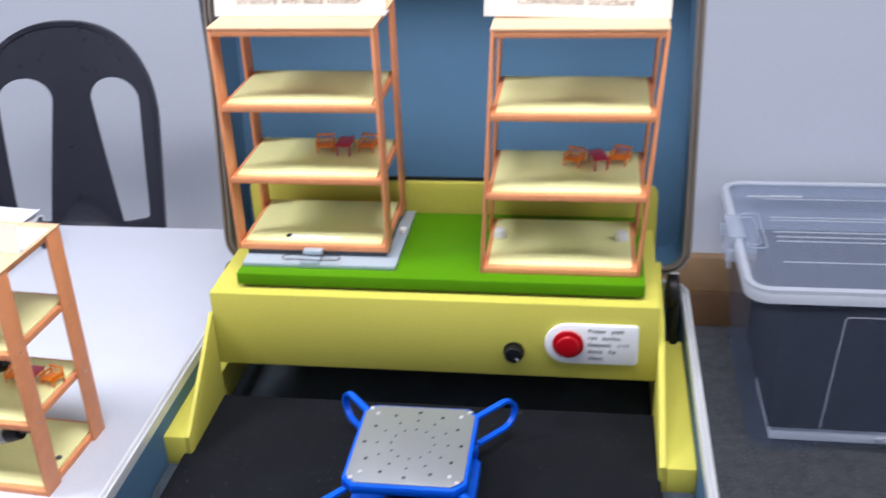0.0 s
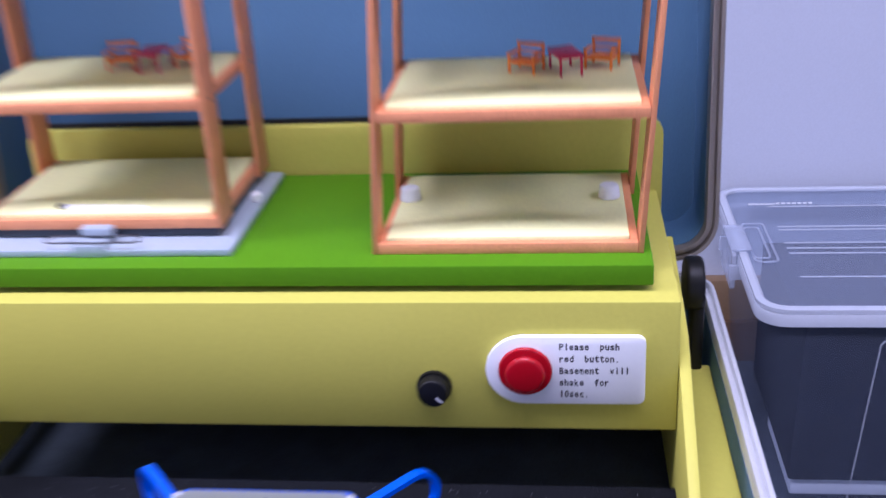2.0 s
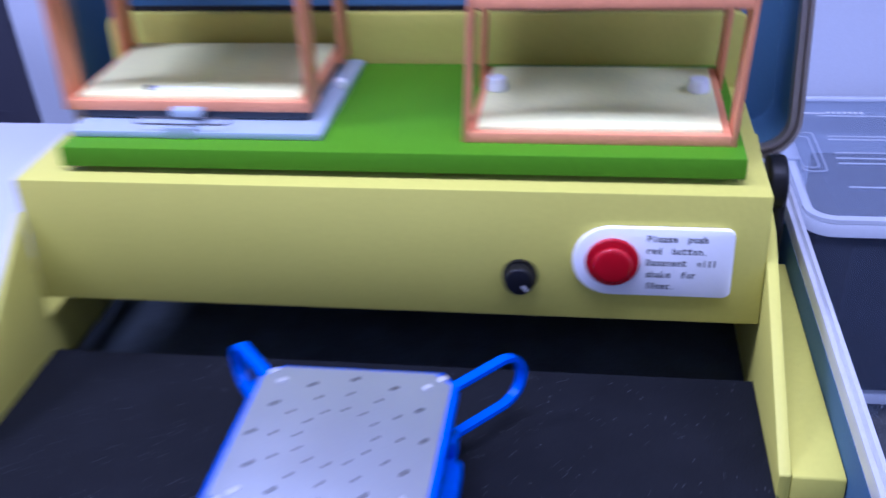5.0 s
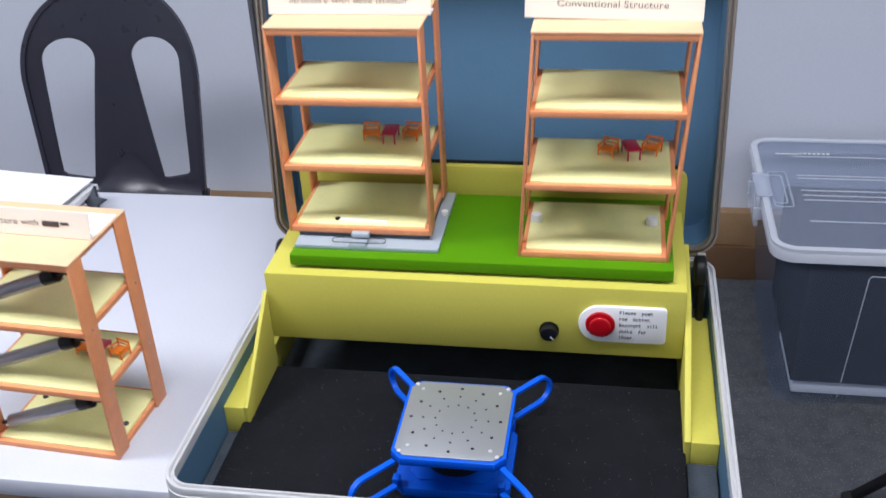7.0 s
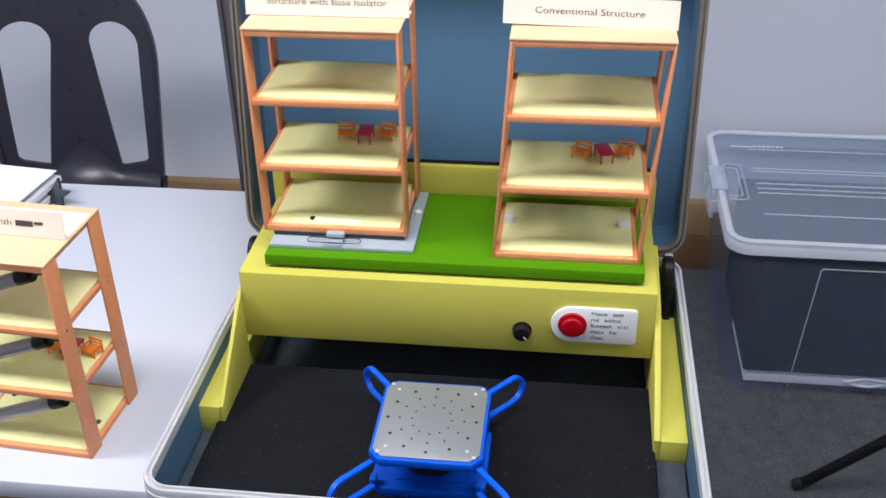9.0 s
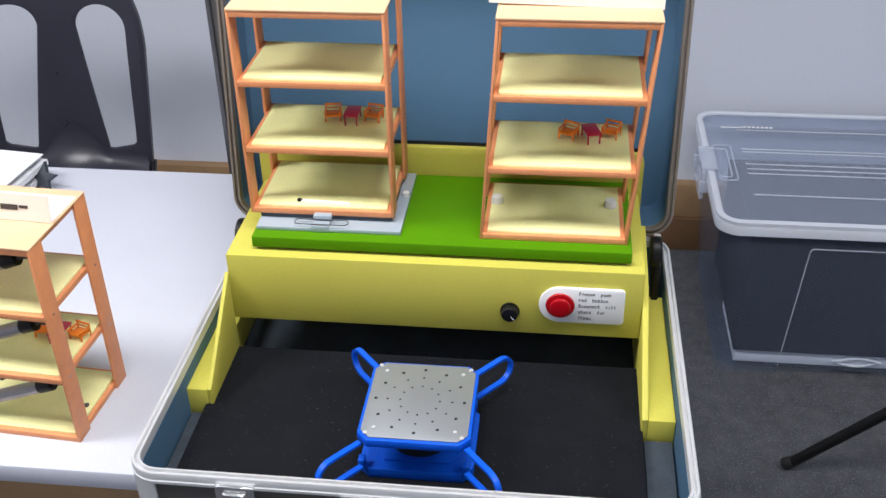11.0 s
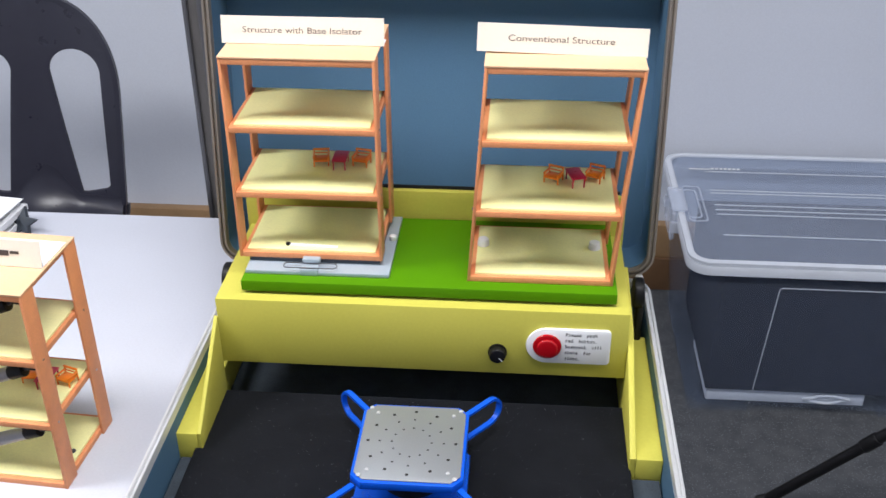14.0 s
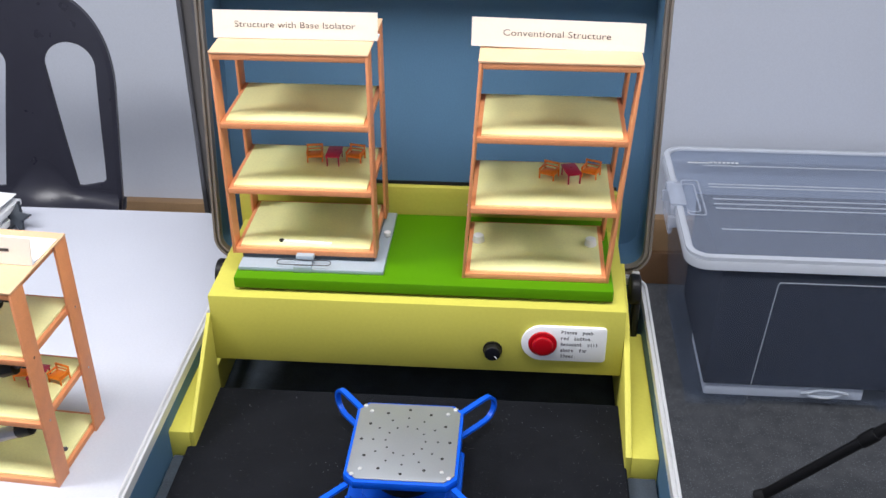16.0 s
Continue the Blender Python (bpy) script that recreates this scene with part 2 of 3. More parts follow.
def holed(outline, holes, depth, bend=None, bev=0.0):
    """A sheet with holes, from filled curves, as a bmesh in (x, y) with thickness along z."""
    cu = bpy.data.curves.new("sheet", "CURVE")
    cu.dimensions, cu.fill_mode, cu.extrude, cu.bevel_depth, cu.bevel_resolution = "2D", "BOTH", depth / 2, bev, 2
    for pts in (outline, *holes):
        sp = cu.splines.new("POLY")
        sp.points.add(len(pts) - 1)
        for p, (x, y) in zip(sp.points, pts):
            p.co = (x, y, 0, 1)
        sp.use_cyclic_u = True
    ob = bpy.data.objects.new("sheet", cu)
    scene.collection.objects.link(ob)
    me = bpy.data.meshes.new_from_object(ob.evaluated_get(bpy.context.evaluated_depsgraph_get()))
    bpy.data.objects.remove(ob)
    bm = bmesh.new()
    bm.from_mesh(me)
    bpy.data.meshes.remove(me)
    bmesh.ops.remove_doubles(bm, verts=bm.verts[:], dist=1e-5)
    for _ in range(5):
        far = [e for e in bm.edges if e.calc_length() > 0.02]
        if bend and far:
            bmesh.ops.subdivide_edges(bm, edges=far, cuts=1)
            bmesh.ops.triangulate(bm, faces=[f for f in bm.faces if len(f.verts) > 3])
    if bend:
        for v in bm.verts:
            v.co = bend(*v.co)
    return bm


def typed(text, x, z, pitch, height):
    """A line of letters at one even pitch, like a typewriter's."""
    bm = bmesh.new()
    for i, c in enumerate(text):
        if c == " ":
            continue
        low = c in "acemnorsuvwxz"
        wide = pitch * (0.30 if c in "il.1" else 0.80)
        high = height * (0.74 if low else 0.18 if c == "." else 1.0)
        drop = -0.25 * height if c in "pgqy" else 0.0
        one = lettering(c, x + i * pitch + (pitch - wide) / 2, z + drop, wide, high, 0.026)
        me = bpy.data.meshes.new("letter")
        one.to_mesh(me)
        one.free()
        bm.from_mesh(me)
        bpy.data.meshes.remove(me)
    return bm


def lettering(text, x, z, width, height, bold=0.004):
    """One line of letters, thin, standing in the x-z plane and facing -y, fitted to a width and a capital's height."""
    cu = bpy.data.curves.new("letters", "FONT")
    cu.body, cu.size, cu.extrude, cu.resolution_u, cu.offset = text, 1.0, 0.0, 3, bold
    ob = bpy.data.objects.new("letters", cu)
    scene.collection.objects.link(ob)
    me = bpy.data.meshes.new_from_object(ob.evaluated_get(bpy.context.evaluated_depsgraph_get()))
    bpy.data.objects.remove(ob)
    bm = bmesh.new()
    bm.from_mesh(me)
    bpy.data.meshes.remove(me)
    x0, x1 = min(v.co.x for v in bm.verts), max(v.co.x for v in bm.verts)
    y0 = min(0.0, min(v.co.y for v in bm.verts)) if len(text) == 1 else 0.0
    y1 = max(v.co.y for v in bm.verts)
    for v in bm.verts:
        v.co = ((v.co.x - x0) / (x1 - x0) * width + x, 0, (v.co.y - y0) / (y1 - y0) * height + z)
    return bm


# ---- the room ----
solid("floor", bx((-3.2, -3.2, FLOOR - 0.05), (3.2, WALL + 0.1, FLOOR)), CARPET, "dark grey flecked office carpet", "floor", kind="structure")
solid("wall_north", bx((-3.2, WALL, FLOOR), (3.2, WALL + 0.1, CEIL)), PAINT, "pale lavender grey painted wall", "wall", kind="structure")
solid("wall_south", bx((-3.2, -3.3, FLOOR), (3.2, -3.2, CEIL)), PAINT, "pale grey painted wall", "wall", kind="structure")
solid("wall_west", bx((-3.3, -3.2, FLOOR), (-3.2, WALL, CEIL)), PAINT, "pale grey painted wall", "wall", kind="structure")
solid("wall_east", bx((3.2, -3.2, FLOOR), (3.3, WALL, CEIL)), PAINT, "pale grey painted wall", "wall", kind="structure")
solid("ceiling", bx((-3.2, -3.2, CEIL), (3.2, WALL, CEIL + 0.05)), CEILING, "plain white office ceiling", "ceiling", kind="structure")
skirting = thing("baseboard", pose(0, WALL, FLOOR), "two-tone brown wooden skirting along the wall", "baseboard", kind="structure")
part("lower_board", bx((-3.2, -0.045, 0), (3.2, 0, 0.115), 0.004), BROWN, skirting, "dark brown lower board")
part("upper_board", bx((-3.2, -0.035, 0.115), (3.2, 0, 0.228), 0.004), TAN, skirting, "tan upper board")
for px, py, gain in PANELS:
    fitting = thing("ceiling_light", pose(px, py, CEIL), "white recessed office ceiling light", "ceiling light", "ceiling lights")
    fr = rounded(-0.6, 0.6, -0.3, 0.3, 0.01)
    part("rim", sweep([(x, y, -0.01) for x, y in fr], [(-0.012, -0.01), (0.012, -0.01), (0.012, 0.01), (-0.012, 0.01)], True), WHITE, fitting)
    part("diffuser", bx((-0.59, -0.29, -0.012), (0.59, 0.29, -0.004)), EMIT, fitting)

# ---- the table ----
table = thing("table", pose(0, 0, FLOOR), "pale grey laminate office table with a tan apron", "table")
TT = -FLOOR
part("tabletop", bx((-1.55, -0.185, TT - 0.026), (0.262, 0.507, TT), 0.003), LAMINATE, table)
part("apron", bx((-1.45, -0.15, TT - 0.16), (0.18, -0.13, TT - 0.026), 0.002), TAN, table, "tan wooden apron")
part("apron", bx((-1.45, 0.44, TT - 0.16), (0.18, 0.46, TT - 0.026), 0.002), TAN, table, "tan wooden apron")
for lx in (-1.42, 0.15):
    for ly in (-0.11, 0.42):
        part("leg", bx((lx - 0.02, ly - 0.02, 0), (lx + 0.02, ly + 0.02, TT - 0.026), 0.004), STEEL, table, "black steel leg")

# ---- the open case ----
X0, X1, Y0, Y1, RIM, WALLT = -0.276, 0.286, -0.268, 0.215, 0.09, 0.009
case = thing("equipment_case", pose(0, 0, 0.002), "open aluminium-trimmed flight case with blue-grey lining", "case")


def ring_wall(x0, x1, y0, y1, r, t, z0, z1):
    """An upright wall of thickness t round a rounded rectangle."""
    pts = [(x, y, 0) for x, y in rounded(x0, x1, y0, y1, r)]
    return sweep(pts, [(0, z0), (0, z1), (-t, z1), (-t, z0)], True)


RIMPROFILE = [(0.0018, -0.010), (0.0026, -0.009), (0.0026, -0.006), (0.0016, -0.005), (0.0016, 0.001), (0.0008, 0.0032), (-0.0018, 0.0032), (-0.0026, -0.0012), (-0.0046, -0.0012), (-0.0054, 0.0032), (-0.0074, 0.0032), (-0.0082, 0.001), (-0.0082, -0.010)]


def half_case(parent, x0, x1, y0, y1, depth, trim, note):
    """One half of the case, open side up: walls, lining, floor and metal rim."""
    part("shell", ring_wall(x0, x1, y0, y1, 0.03, 0.004, 0.0, depth - 0.01), SHELL, parent, "dark grey textured side panels")
    part("lining", ring_wall(x0 + 0.0045, x1 - 0.0045, y0 + 0.0045, y1 - 0.0045, 0.026, 0.004, 0.004, depth - 0.011), LINING, parent, "blue-grey fabric lining")
    part("bottom", prism(rounded(x0 + 0.001, x1 - 0.001, y0 + 0.001, y1 - 0.001, 0.029), 0.0, 0.0035), SHELL, parent)
    part("floor_lining", prism(rounded(x0 + 0.0075, x1 - 0.0075, y0 + 0.0075, y1 - 0.0075, 0.0225), 0.0055, 0.0075), LINING, parent)
    part("rim", sweep([(x, y, depth - 0.004) for x, y in rounded(x0, x1, y0, y1, 0.03, 12)], RIMPROFILE, True), trim, parent, note)
    part("bottom_trim", sweep([(x, y, 0.006) for x, y in rounded(x0, x1, y0, y1, 0.03, 12)], [(0.002, -0.006), (0.002, 0.006), (-0.002, 0.006), (-0.002, -0.006)], True), ALU, parent)


half_case(case, X0, X1, Y0, Y1, RIM, ALU, "bright ribbed aluminium rim")
for cx, cy, a in ((X0 + 0.03, Y0 + 0.03, 180), (X1 - 0.03, Y0 + 0.03, 270)):
    arc = [(cx + 0.03 * math.cos(radians(a + i * 15)), cy + 0.03 * math.sin(radians(a + i * 15)), 0) for i in range(7)]
    part("corner_trim", sweep(arc, [(0.0022, 0.012), (0.0022, 0.077), (-0.001, 0.077), (-0.001, 0.012)]), ALU, case, "curved aluminium corner")

for lx in (-0.163, 0.16):
    latch = part("latch", bx((lx - 0.02, Y0 - 0.007, 0.034), (lx + 0.02, Y0 - 0.001, 0.084), 0.002), CHROME, case, "shiny chrome latch")
    part("lever", bx((lx - 0.012, Y0 - 0.012, 0.04), (lx + 0.012, Y0 - 0.007, 0.078), 0.002), CHROME, latch)
    part("keyhole", rod((lx, Y0 - 0.0135, 0.068), (lx, Y0 - 0.0115, 0.068), 0.004), BLACK, latch)
handle = part("handle", bx((-0.06, Y0 - 0.008, 0.05), (0.075, Y0 - 0.001, 0.076), 0.003), ALU, case, "grey metal carrying handle")
part("grip", bx((-0.045, Y0 - 0.022, 0.03), (0.06, Y0 - 0.009, 0.05), 0.006, seg=3), BLACK, handle)

# the lid stands up at the back and leans away a little
LIDLEAN = 8.0
lid = thing("case_lid", pose(0, 0.160, 0.127, 90 - LIDLEAN), "raised case lid with blue-grey lining and metal rim", "case lid")
lid_in = Matrix.Translation((0, 0, -0.085))
before = set(scene.objects)
half_case(lid, -0.2785, 0.283, 0.0, 0.415, 0.085, SHADEDBRONZE, "bronze-toned metal rim, coloured darker for facing forward instead of up")
for ob in set(scene.objects) - before:
    ob.matrix_basis = lid_in

for sx in (-1, 1):
    hinge = thing("lid_stay", pose(0.005 + sx * 0.262, 0.13, 0.090), "round black plastic lid stay beside the box", "hinge", "lid stays")
    part("disc", rod((-0.0105, 0, 0.033), (0.0030, 0, 0.033), 0.0195, 28, bev=0.003), BLACK, hinge)
    part("arm", bx((-0.005, -0.012, -0.078), (0.004, 0.012, 0.03), 0.003), BLACK, hinge)
    part("lug", bx((-0.006, 0.020, 0.034), (0.004, 0.030, 0.042), 0.002), ALU, hinge, "small bright metal lug")

# black foam bed
foam = thing("foam_bed", pose(0, 0, 0.0098), "black foam bed with a few pale lint specks", "foam")
part("bed", bx((-0.249, -0.2565, 0.0), (0.243, -0.001, 0.0337), 0.003), FOAM, foam)
part("rear_pad", bx((-0.262, 0.001, 0), (0.270, 0.2, 0.012), 0.002), FELT, foam, "black felt pad under the box")
part("side_strip", bx((-0.265, -0.2565, 0), (-0.2505, -0.112, 0.022), 0.001), FELT, foam, "black felt strip")
part("side_strip", bx((0.2445, -0.2565, 0), (0.275, -0.112, 0.022), 0.001), FELT, foam, "black felt strip")

# ---- the yellow shaking box ----
ybox = thing("shake_table_box", pose(0, 0, 0.0875), "yellow painted wooden box with push button", "control box")
BH = 0.0875
part("body", bx((-0.24, 0.0, -0.0025), (0.24, 0.1815, BH), 0.0012), YELLOW, ybox)
part("back_panel", prism(rounded(-0.244, 0.244, -0.04, 0.142, 0.012, 6, (0, 0, 1, 1)), 0.182, 0.1905, FACING, 0.001), YELLOW, ybox)
# black strip added to draw the dark gap line above the back panel
part("gap_strip", bx((-0.236, 0.1907, 0.120), (0.236, 0.1935, 0.1455), 0.0006), BLACK, ybox, "thin black strip for the dark gap behind the back panel")
shape = [(0.13, 0.072), (0.05, 0.060), (0.02, 0.054), (-0.102, -0.025), (-0.1095, -0.029), (-0.1095, -0.0705), (0.13, -0.0705)]
part("side_board", prism(shape, 0.2405, 0.2475, SIDEWAYS, 0.0008), YELLOW, ybox)
part("side_block", bx((0.2477, -0.1097, -0.0705), (0.2770, 0.125, -0.0293), 0.0012), YELLOW, ybox)
shape = [(-0.0006, 0.064), (-0.102, -0.018), (-0.1095, -0.0235), (-0.1095, -0.0705), (-0.0006, -0.0705)]
part("side_board", prism(shape, -0.2437, -0.2390, SIDEWAYS, 0.0008), YELLOW, ybox)
part("side_block", bx((-0.2690, -0.1097, -0.0705), (-0.2440, 0.125, -0.0238), 0.0012), YELLOW, ybox)
# unseen rails added below the green board, black to match its shadow gap
for ry in (0.03, 0.14):
    part("slide_rail", bx((-0.19, ry, BH), (0.19, ry + 0.02, BH + 0.0038)), BLACK, ybox, "unseen slide rail, black for the shadow gap under the green board")
# plate, button, words
PX0, PX1, PZ0, PZ1 = 0.1232, 0.2200, 0.0188, 0.0662
pr = (PZ1 - PZ0) / 2
outline = [(PX0 + pr + pr * math.cos(radians(a)), PZ0 + pr + pr * math.sin(radians(a))) for a in range(90, 271, 9)]
right = rounded(PX0, PX1, PZ0, PZ1, 0.005, 6)
outline += [p for p in right if p[0] > PX1 - 0.0051]
plate = part("button_plate", prism(outline, -0.0042, -0.0002, FACING, 0.0008), WHITE, ybox, "white rounded instruction plate")
BXC, BZC = 0.1475, 0.0433
button = part("button", rod((BXC, -0.0042, BZC), (BXC, -0.0075, BZC), 0.0165, 40, bev=0.0014), RED, plate, "glossy red push button")
dome = rod((BXC, -0.0075, BZC), (BXC, -0.0125, BZC), 0.0122, 40, bev=0.0022)
part("plunger", dome, RED, plate, "red button plunger")
for text, zz in (("Please  push", 0.0571), ("red  button.", 0.0488), ("Basement  will", 0.0405), ("shake  for", 0.0322), ("10sec.", 0.0240)):
    part("lettering", typed(text, 0.1680, zz, 0.00304, 0.0047), INK, plate, "small black printed words", pose(0, -0.0043, 0))
knob = part("knob", rod((0.0904, -0.0002, 0.0290), (0.0904, -0.003, 0.0290), 0.0111, 32), BLACK, ybox, "black rotary knob with a white pointer")
part("cap", rod((0.0904, -0.003, 0.0290), (0.0904, -0.0110, 0.0290), 0.0102, 32, r2=0.0092, bev=0.001), BLACK, knob)
part("pointer", bx((0.003, -0.0113, -0.00045), (0.0080, -0.0107, 0.00045), m=Matrix.Translation((0.0904, 0, 0.0290)) @ Matrix.Rotation(radians(47), 4, "Y")), WHITE, knob, "white pointer line")

# ---- green moving plate ----
GZ = 0.193
solid("moving_plate", bx((-0.2108, 0.013, 0), (0.2248, 0.177, 0.0138), 0.0012), GREEN, "bright green painted board on slides", "board", at=pose(0, 0, GZ - 0.0138))


# ---- model buildings ----
def mini_chair(parent_m, label):
    c = thing("miniature_chair", parent_m, label, "toy chair", "miniature chairs")
    part("seat", bx((-0.0092, -0.0085, 0.0060), (0.0092, 0.0075, 0.0083), 0.0006), MINIORANGE, c)
    for x in (-0.0086, 0.0086):
        for y in (-0.0076, 0.0072):
            top = 0.0165 if y > 0 else 0.0115
            part("leg", bx((x - 0.0008, y - 0.0008, 0), (x + 0.0008, y + 0.0008, top), 0.0002), MINIORANGE, c)
        part("armrest", bx((x - 0.0012, -0.0088, 0.0112), (x + 0.0012, 0.0066, 0.0127), 0.0003), MINIORANGE, c)
    part("backrest", bx((-0.0098, 0.0062, 0.0148), (0.0098, 0.0082, 0.0172), 0.0005), MINIORANGE, c)
    part("back_rail", bx((-0.0080, 0.0066, 0.0105), (0.0080, 0.0078, 0.0120), 0.0003), MINIORANGE, c)
    return c


def mini_table(parent_m, label):
    c = thing("miniature_table", parent_m, label, "toy table", "miniature tables")
    part("tabletop", bx((-0.0085, -0.0145, 0.0115), (0.0085, 0.0145, 0.0134), 0.0005), MINIRED, c)
    for x in (-0.0068, 0.0068):
        for y in (-0.0125, 0.0125):
            part("leg", bx((x - 0.0007, y - 0.0007, 0), (x + 0.0007, y + 0.0007, 0.0115)), MINIRED, c)
    return c


def building(m, w, d, levels, label, sway=0.0):
    """A model storey frame: strip posts, framed plywood floors and a roof. Local origin: front left foot."""
    b = thing("model_building", m, label, "scale model", "model buildings")
    drift = lambda z: sway * (z - levels[0]) / (levels[-1] - levels[0])
    swayed = lambda z: pose(drift(z), 0, 0)
    P, T = 0.025, 0.0032
    top = levels[-1] + 0.0035
    for x in (0, w - T):
        for y in (0, d - P):
            post = bx((x, y, 0), (x + T, y + P, top - 0.0005), 0.0004)
            for v in post.verts:
                v.co.x += drift(v.co.z)
            part("post", post, ORANGE, b)
            for zl in levels[1:-1]:
                sx = x - 0.0003 if x == 0 else x + T + 0.0003
                part("screw", rod((sx - 0.0006, y + P / 2, zl), (sx + 0.0006, y + P / 2, zl), 0.0013, 10), CHROME, b, at=swayed(zl))
    for i, zl in enumerate(levels):
        roof = i == len(levels) - 1
        h = 0.0035
        x0, x1 = T + 0.0002, w - T - 0.0002
        part("front_bar", bx((x0, 0.0003, zl - h), (x1, 0.0055, zl + h), 0.0004), ORANGE, b, at=swayed(zl))
        part("rear_bar", bx((x0, d - 0.0055, zl - h), (x1, d - 0.0003, zl + h), 0.0004), ORANGE, b, at=swayed(zl))
        part("side_bar", bx((x0, 0.0056, zl - h), (x0 + 0.005, d - 0.0056, zl + h), 0.0004), ORANGE, b, at=swayed(zl))
        part("side_bar", bx((x1 - 0.005, 0.0056, zl - h), (x1, d - 0.0056, zl + h), 0.0004), ORANGE, b, at=swayed(zl))
        if roof:
            part("roof_board", bx((-0.0004, -0.0004, zl + h), (w + 0.0004, d + 0.0004, zl + h + 0.0022), 0.0004), TOPWOOD, b, at=swayed(zl))
        else:
            part("floor_board", bx((x0 + 0.0052, 0.0057, zl - 0.001), (x1 - 0.0052, d - 0.0057, zl + h + 0.0022), 0.0005), CREAM, b, "pale plywood floor", swayed(zl))
    return b


def tent_card(m, w, words, label, lean=12.0, tint=CARD, bars=(), flap=0.022):
    """A folded card: printed front panel standing, flap lying on the roof behind it."""
    c = thing("name_card", m, label, "sign", "name cards")
    front = Matrix.Rotation(radians(-lean), 4, "X")
    part("panel", bx((0, -0.0004, 0.0006), (w, 0.0004, 0.0305), m=front), tint, c)
    part("flap", bx((0.001, 0.0008, 0.0002), (w - 0.0005, flap, 0.0008)), PAPER, c, "white paper flap")
    for text, x, width, z in words:
        part("lettering", lettering(text, x, z, width, 0.0066, -0.004), FADED, c, "dark brown serif words", front @ pose(0, -0.0007, 0))
    for x, width, z, h in bars:
        part("bar", bx((x, -0.0010, z), (x + width, -0.0006, z + h), m=front), FADED, c)
    return c


LZ = 0.2045
LLV = [0.0035, 0.0825, 0.163, 0.2425]
RLV = [0.0035, 0.0885, 0.174, 0.2575]
building(pose(-0.2185, 0.048, LZ), 0.1700, 0.119, LLV, "orange wooden model building on a base isolator")
SWAY = 0.016
building(pose(0.0525, 0.03, GZ), 0.1675, 0.122, RLV, "orange wooden model building swaying on the green board", SWAY)
MB = pose(-0.3925, -0.1415, 0, 0, 0, -4.0) @ pose(-0.165, 0, 0)
building(MB, 0.165, 0.122, RLV, "orange wooden model building with brace dampers on the table")

lf = LZ + LLV[1] + 0.0057
mini_chair(pose(-0.1285, 0.124, lf, 0, 0, 8), "tiny orange plastic chair on a model floor")
mini_table(pose(-0.1045, 0.120, lf), "tiny crimson plastic table on a model floor")
mini_chair(pose(-0.080, 0.126, lf, 0, 0, -12), "tiny orange plastic chair on a model floor")
rf = GZ + RLV[1] + 0.0057
mini_chair(pose(0.1485, 0.108, rf, 0, 0, -24), "tiny orange plastic chair turned askew")
mini_table(pose(0.1735, 0.104, rf, 0, 0, 16), "tiny crimson plastic table turned askew")
mini_chair(pose(0.1970, 0.114, rf, 0, 0, -22), "tiny orange plastic chair turned askew")
mf = RLV[1] + 0.0057
mini_chair(MB @ pose(0.148, 0.075, mf, 0, 0, -15), "tiny orange plastic chair on a model floor")
mini_table(MB @ pose(0.126, 0.07, mf), "tiny crimson plastic table on a model floor")
mini_chair(MB @ pose(0.104, 0.075, mf, 0, 0, 10), "tiny orange plastic chair on a model floor")

tent_card(pose(-0.2235, 0.090, LZ + LLV[-1] + 0.0057), 0.180, [("Structure with Base Isolator", 0.024, 0.132, 0.0125)], "cream folded name card on a model roof")
tent_card(pose(0.0425 + SWAY, 0.068, GZ + RLV[-1] + 0.0075, 0, 1.2), 0.180, [("Conventional Structure", 0.033, 0.112, 0.0125)], "cream folded name card on a model roof")
tent_card(MB @ pose(0.0, 0.052, RLV[-1] + 0.0057), 0.163, [("Structure with", 0.03, 0.072, 0.0125)], "cream folded name card with white flap", bars=((0.107, 0.020, 0.0125, 0.006), (0.1285, 0.010, 0.0150, 0.003)), flap=0.056)

# pegs in the fixed building, slot in the isolated one
for x in (0.068, 0.2015):
    solid("white_peg", rod((0, 0, 0), (0, 0, 0.009), 0.0075, 24, r2=0.0062, bev=0.001), WHITE, "white plastic bolt cap on a model floor", "peg", "white pegs", at=pose(x, 0.10, GZ + 0.0093))
tag = thing("paper_tag", pose(-0.165, 0.064, LZ + 0.0093), "white paper strip with a dark head", "tag")
part("strip", bx((0.004, -0.0024, 0), (0.062, 0.0024, 0.0014), m=Matrix.Rotation(radians(-3), 4, "Z")), WHITE, tag)
part("head", rod((0.002, 0, 0), (0.002, 0, 0.002), 0.003, 14), BLACK, tag, "dark round head")
for x, y in ((0.148, 0.052), (0.022, 0.082)):
    solid("floor_bolt", rod((0, 0, 0), (0, 0, 0.0012), 0.0035, 16), STEEL, "small dark bolt head in a model floor", "bolt", "floor bolts", at=MB @ pose(x, y, 0.0093))

# base isolator below the left model
iso = thing("base_isolator", pose(-0.2085, 0.029, GZ), "grey metal sliding base isolator plates", "isolator")
part("lower_plate", bx((0, 0, 0), (0.170, 0.142, 0.0050), 0.0008), GREYPLATE, iso)
part("upper_plate", bx((0.001, 0.021, 0.0060), (0.1565, 0.134, 0.0114), 0.0006), DARKPLATE, iso, "dark upper plate")
part("slider", bx((0.02, 0.03, 0.0050), (0.145, 0.12, 0.0060)), RUBBER, iso)
part("clip", bx((0.065, -0.001, 0.0), (0.086, 0.012, 0.0085), 0.001), GREYPLATE, iso, "grey clip")
part("clip", bx((0.066, 0.012, 0.0085), (0.087, 0.022, 0.0150), 0.001), GREYPLATE, iso, "grey clip")
